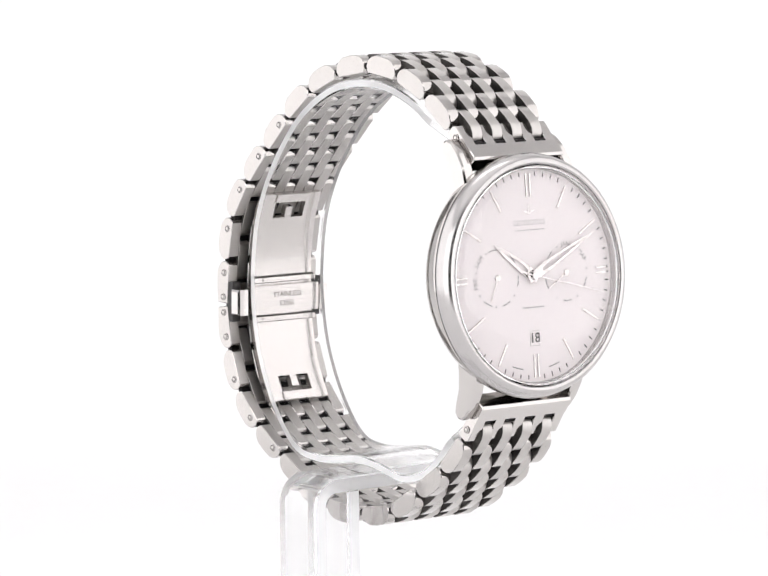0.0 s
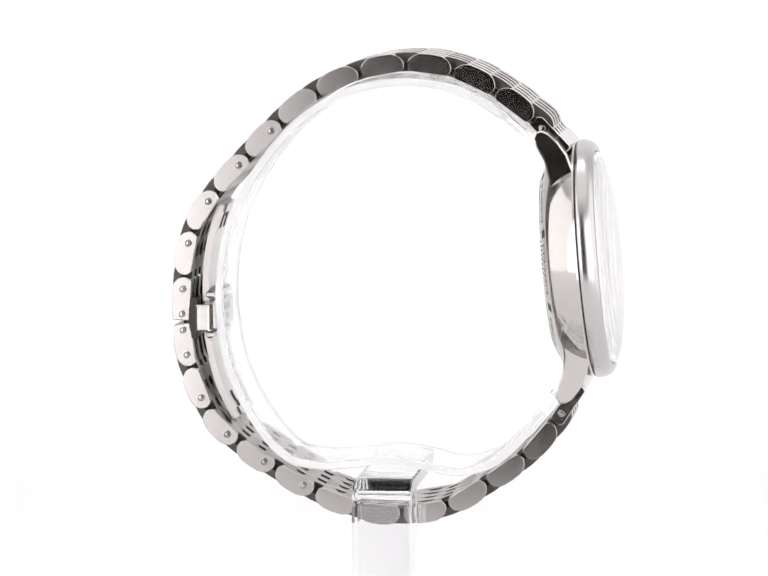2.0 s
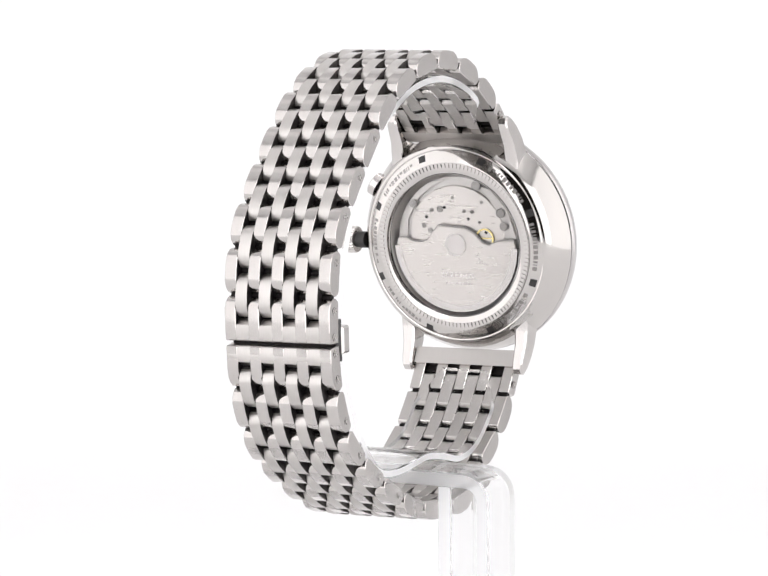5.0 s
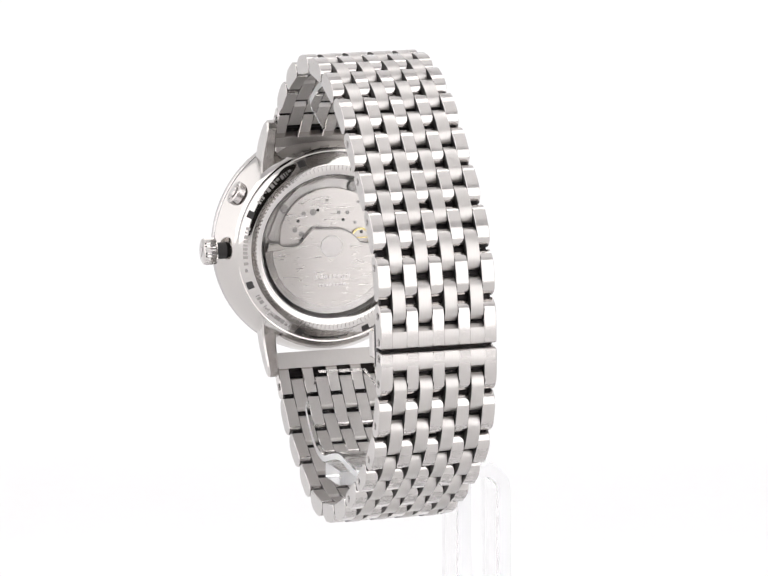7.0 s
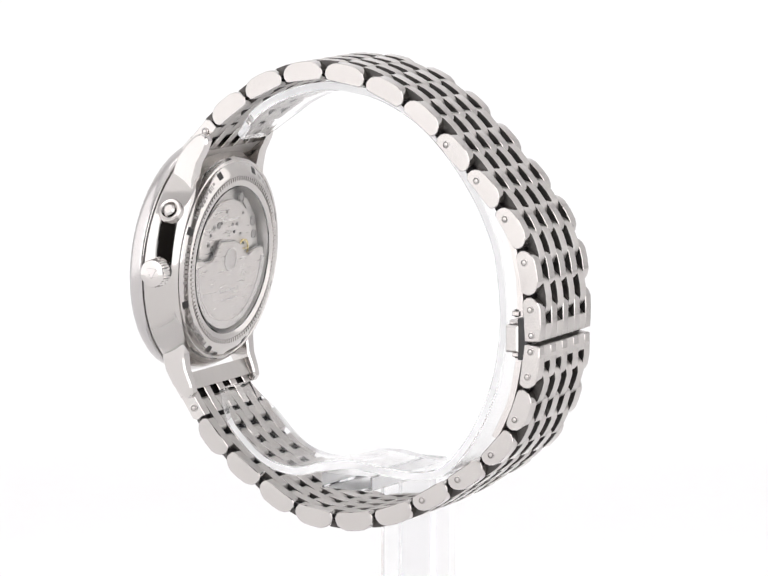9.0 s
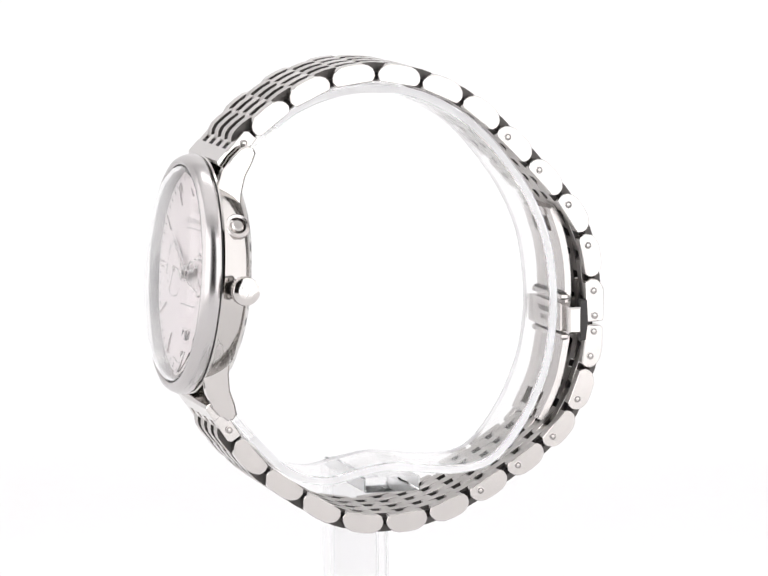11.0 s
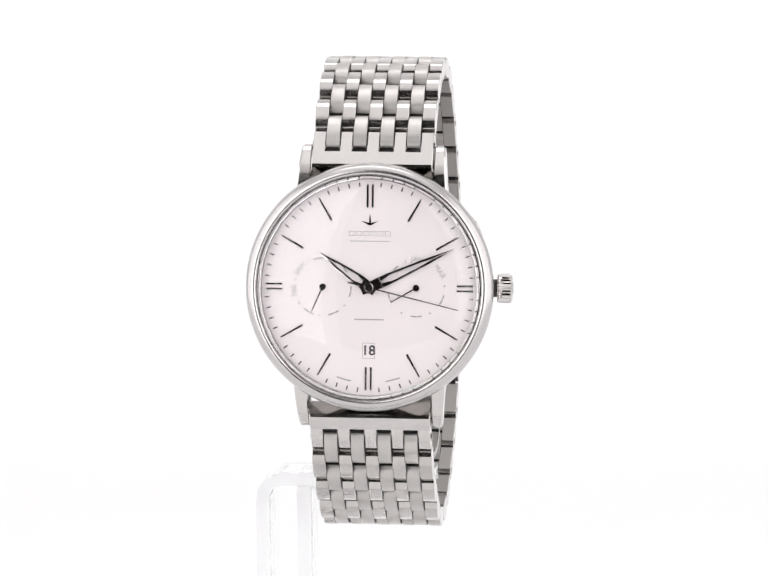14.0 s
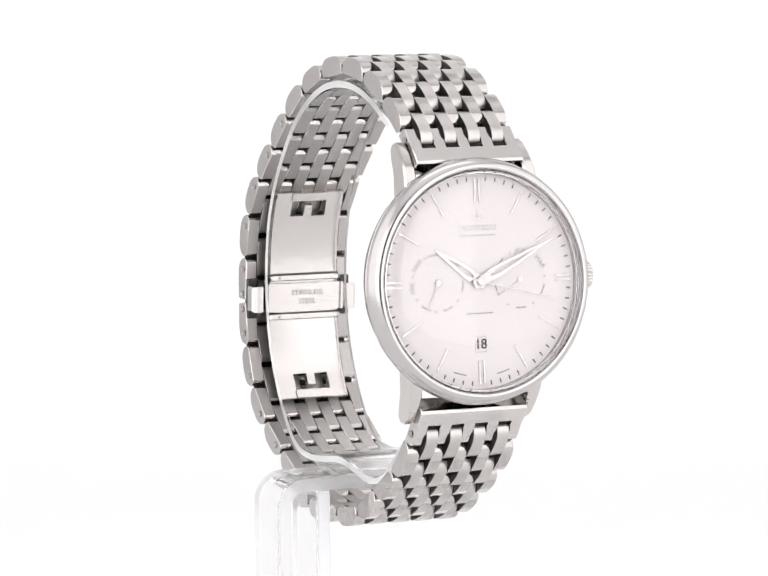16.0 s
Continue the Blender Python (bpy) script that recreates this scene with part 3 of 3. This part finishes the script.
def build_clasp():
    # two ridged covers that meet at a thin seam
    for y0, z0, y1, z1, seam in ((34.6, 2.2, 34.95, -5.45, 1), (34.9, -5.95, 33.8, -13.5, -1)):
        a, b = Vector((y0, z0)), Vector((y1, z1))
        d, c, length = (b - a).normalized(), (a + b) / 2, (b - a).length
        m = Matrix(((1, 0, 0, 0), (0, d.x, -d.y, c.x * MM), (0, d.y, d.x, c.y * MM), (0, 0, 0, 1)))
        cover = part("clasp_cover", slab(link_outline(length * 0.5 - 0.1, seam), -HALF + 0.1, HALF - 0.1, 0.15, None, lambda x, u, v: (x, u + seam * length * 0.25, v * 0.9)), BRUSHED, watch, "ridged brushed clasp cover", m)
        for col in range(0, 9, 2):
            x = column_x(col)
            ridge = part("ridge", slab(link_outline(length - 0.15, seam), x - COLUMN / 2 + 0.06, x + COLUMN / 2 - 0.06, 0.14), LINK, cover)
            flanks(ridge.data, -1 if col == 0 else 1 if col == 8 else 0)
        for side in (1, -1):
            for u in (0.22, -0.35):
                pin_end(part("pin", lathe(PIN, 18, None, False), LINK, cover, "", mm_pose((HALF + 0.02) * side, -u * length * seam, 0, 0, 90 * side)).data)
    # added black backing: paints the seam's shade and blocks see-through
    part("seam_backing", box(-HALF + 0.6, HALF - 0.6, 34.0, 34.7, -10.4, -0.3, 0.05), GAP_SHADE, watch, "dark backing added for the shade in the clasp seam")
    # folding blades inside, curved like the bracelet
    top = Path([(28.4, 14.4), (30.3, 8.5), (31.1, 3.0), (31.2, -2.4)])
    low = Path([(31.1, -7.2), (30.7, -10.0), (29.2, -16.5), (26.2, -22.8)])
    for path, fork in ((top, 0), (low, 1)):
        bm = bmesh.new()
        w = 6.6

        def strip(x0, x1, s0, s1, n=10, th=0.55):
            rings = []
            for k in range(n + 1):
                f = path.spot(s0 + (s1 - s0) * k / n, 1.0)
                rings.append([bm.verts.new((f @ Vector((x * MM, 0, v * MM))) / MM) for x, v in ((x0, -th), (x1, -th), (x1, th), (x0, th))])
            for p, q in zip(rings, rings[1:]):
                for i in range(4):
                    bm.faces.new((p[i], p[(i + 1) % 4], q[(i + 1) % 4], q[i]))
            bm.faces.new(rings[0])
            bm.faces.new(rings[-1])

        L = path.length
        a, b = (0.0, 4.6) if not fork else (L - 4.6, L)
        plain = (4.6, L) if not fork else (0.0, L - 4.6)
        strip(-w, w, *plain)
        strip(-w, -3.4, a, b, 4)
        strip(3.4, w, a, b, 4)
        prong = (b - 2.1, b) if not fork else (a, a + 2.1)
        strip(-0.75, 0.75, *prong, 3)
        s_bar = (0.0, 1.5) if not fork else (L - 1.5, L)
        strip(-3.5, 3.5, *s_bar, 2, 0.8)
        part("clasp_blade", bm, SATIN, watch, "curved steel folding clasp blade")
    hinge = Matrix(((1, 0, 0, 0), (0, 0, 1, 30.6 * MM), (0, -1, 0, -4.75 * MM), (0, 0, 0, 1)))
    cover = part("clasp_bridge", box(-7.6, 7.6, -2.45, 2.45, -1.1, 0.9, 0.3), SATIN, watch, "flat satin clasp bridge with engraved words", hinge)
    for y in (-3.5, 3.5):
        # dark plate stands in for the shadowed gap beside the bar
        part("hinge_gap", box(-6.7, 6.7, y - 0.7, y + 0.6, -0.4, 0.3), JOINT_SHADE, cover, "dark plate for the shade beside the hinge bar")
        part("hinge_bar", box(-6.9, 6.9, y - 0.42, y + 0.42, -0.85, 0.6, 0.15), SATIN, cover)
        part("rivet", disc(0.22, -0.92, -0.6, 12, None, (-5.2, y)), ENGRAVED, cover)
    # words face the inside of the bracelet
    lettering("lettering", "STAINLESS", 1.35, ENGRAVED, cover, mm_pose(0.2, 0.0, -1.13, 180, 0, 0) @ mm_pose(0, 0.75, 0), label="engraved words")
    lettering("lettering", "STEEL", 1.35, ENGRAVED, cover, mm_pose(0.2, 0.0, -1.13, 180, 0, 0) @ mm_pose(0, -0.85, 0))
    for side in (1, -1):
        x0, x1 = (7.8, 10.3) if side > 0 else (-10.3, -7.8)
        part("push_button", box(x0, x1, 30.1, 32.5, -7.35, -2.75, 0.35), POLISHED, watch, "polished clasp side button")
        # black box painting the shade of the recess behind the button
        part("button_recess_shade", box(min(x0, x1) + 0.35, max(x0, x1) - 0.3, 32.3, 34.0, -8.6, -1.5, 0.1), GAP, watch)


build_links()
build_end_links()
build_clasp()

# ---- the stand: a clear open ring inside the bracelet on a bent clear bracket ----
stand = tagged(new("display_stand"), "clear acrylic watch stand with an open ring", "display stand")


def build_stand():
    path = Path([(-25.2, 26.2), (-18.0, 32.2), (-10.0, 35.3), (-2.0, 35.8), (6.0, 34.0), (14.5, 28.8), (22.0, 20.0), (26.6, 11.0), (28.3, 2.0), (28.3, -6.0), (26.6, -14.5), (22.5, -23.0), (17.0, -29.2), (11.0, -30.6), (5.0, -30.2), (-1.0, -29.5), (-7.0, -30.4), (-13.0, -31.5), (-19.5, -29.4), (-26.0, -23.0), (-29.0, -18.5)])
    bm = bmesh.new()
    rings = []
    n = 110
    for k in range(n + 1):
        f = path.spot(path.length * k / n, 0.8)
        w = 7.8 * min(1.0, 0.55 + 0.1 * min(k, n - k))
        rings.append([bm.verts.new((f @ Vector((x * MM, 0, v * MM))) / MM) for x, v in ((-w + 0.2, -0.75), (w - 0.2, -0.75), (w, -0.55), (w, 0.55), (w - 0.2, 0.75), (-w + 0.2, 0.75), (-w, 0.55), (-w, -0.55))])
    for p, q in zip(rings, rings[1:]):
        for i in range(8):
            bm.faces.new((p[i], p[(i + 1) % 8], q[(i + 1) % 8], q[i]))
    bm.faces.new(rings[0])
    bm.faces.new(rings[-1])
    ring = part("ring", bm, RING, stand, "thin clear open ring")
    ring.data.materials.append(EDGE_GREY)
    for f in ring.data.polygons:
        if abs(f.normal.x) > 0.9:
            f.material_index = 1
    # bent strip: tongue, rounded shoulder and outer leg, in (x, z)
    top, th = -31.1, 2.6
    r = 5.0
    xo = -22.0
    outer = [(9.0, top)] + [(xo + r - r * math.sin(radians(a)), top - r + r * math.cos(radians(a))) for a in range(0, 91, 10)] + [(xo, -118)]
    inner = [(xo + th, -118)] + [(xo + r - (r - th) * math.sin(radians(a)), top - r + (r - th) * math.cos(radians(a))) for a in range(90, -1, -10)] + [(9.0, top - th)]
    bracket = part("bracket", slab(outer + inner, -6.3, 3.7, 0.25, None, lambda x, u, v: (u, x, v)), ACRYLIC, stand, "bent clear acrylic strip")
    bracket.data.materials.append(EDGE_GREY)
    for f in bracket.data.polygons:
        if abs(f.normal.y) > 0.9:
            f.material_index = 1
    leg = part("leg", box(-14.8, -12.1, -6.3, 3.7, -118, top - th - 0.02, 0.25), ACRYLIC, stand, "straight clear acrylic leg")
    leg.data.materials.append(EDGE_GREY)
    for f in leg.data.polygons:
        if abs(f.normal.y) > 0.9:
            f.material_index = 1
    part("base_plate", box(-60, 60, -60, 60, -121, -118, 0.5), ACRYLIC, stand, "square clear base plate")
    for o in stand.children:
        o.visible_shadow = False


build_stand()


# ---- the turn of the stand and the watch on it ----
def motions():
    seat = Matrix(((0.99963, -0.01882, 0.01958, 1.07464 * MM), (0.01882, 0.99982, 0.0, 0.02023 * MM), (-0.01958, 0.00037, 0.99981, -0.02105 * MM), (0, 0, 0, 1)))
    seat = Matrix.Translation(seat.translation) @ seat.to_quaternion().to_matrix().to_4x4()

    def turn(angle, nod, lean, aside, lift):
        up = Vector((0, math.sin(radians(PITCH)), math.cos(radians(PITCH)))) * lift * MM
        return Matrix.Translation(Vector((aside * MM, 0, 0)) + up) @ Matrix.Rotation(radians(nod), 4, "X") @ Matrix.Rotation(radians(-lean), 4, "Y") @ Matrix.Rotation(radians(angle), 4, "Z")

    rows = [
        (0.0, turn(39.37, -0.08, 0.70, 0.79, 0.35)),
        (0.5, turn(50.37, -0.16, 0.69, 1.02, 0.46)),
        (1.0, turn(61.05, -0.20, 0.65, 1.07, 0.56)),
        (1.5, turn(71.58, -0.21, 0.60, 1.03, 0.57)),
        (2.0, turn(82.23, -0.18, 0.54, 0.77, 0.52)),
        (2.5, turn(93.29, -0.12, 0.49, 0.32, 0.48)),
        (3.0, turn(104.84, -0.04, 0.41, -0.25, 0.41)),
        (3.5, turn(116.48, 0.06, 0.31, -0.65, 0.34)),
        (6.0, turn(173.02, 0.11, 0.52, 0.67, 0.25)),
        (6.5, turn(184.07, 0.12, 0.35, 0.42, 0.11)),
        (7.0, turn(195.17, 0.09, 0.36, -0.17, -0.01)),
        (7.5, turn(206.46, 0.02, 0.40, -0.65, -0.13)),
        (8.0, turn(217.93, -0.09, 0.24, -0.97, -0.25)),
        (8.5, turn(229.53, -0.22, 0.11, -1.11, -0.36)),
        (9.0, turn(241.22, -0.38, 0.02, -1.06, -0.51)),
        (11.5, turn(296.73, -0.56, 0.84, 0.11, -0.62)),
        (12.0, turn(308.27, -0.38, 0.94, 0.24, -0.59)),
        (12.5, turn(319.72, -0.23, 1.01, 0.29, -0.51)),
        (13.0, turn(331.10, -0.10, 1.02, 0.26, -0.39)),
        (13.5, turn(342.42, -0.02, 0.98, -0.01, -0.26)),
        (14.0, turn(353.76, 0.01, 0.91, -0.32, -0.14)),
        (14.5, turn(365.12, 0.01, 0.84, -0.65, -0.04)),
        (15.0, turn(374.06, -0.04, 0.77, -0.98, 0.06)),
        (15.5, turn(381.15, -0.07, 0.68, -1.25, 0.10)),
        (16.0, turn(386.14, -0.09, 0.57, -1.48, 0.08)),
    ]
    walk(stand, rows)
    walk(watch, [(t, m @ seat) for t, m in rows])


motions()
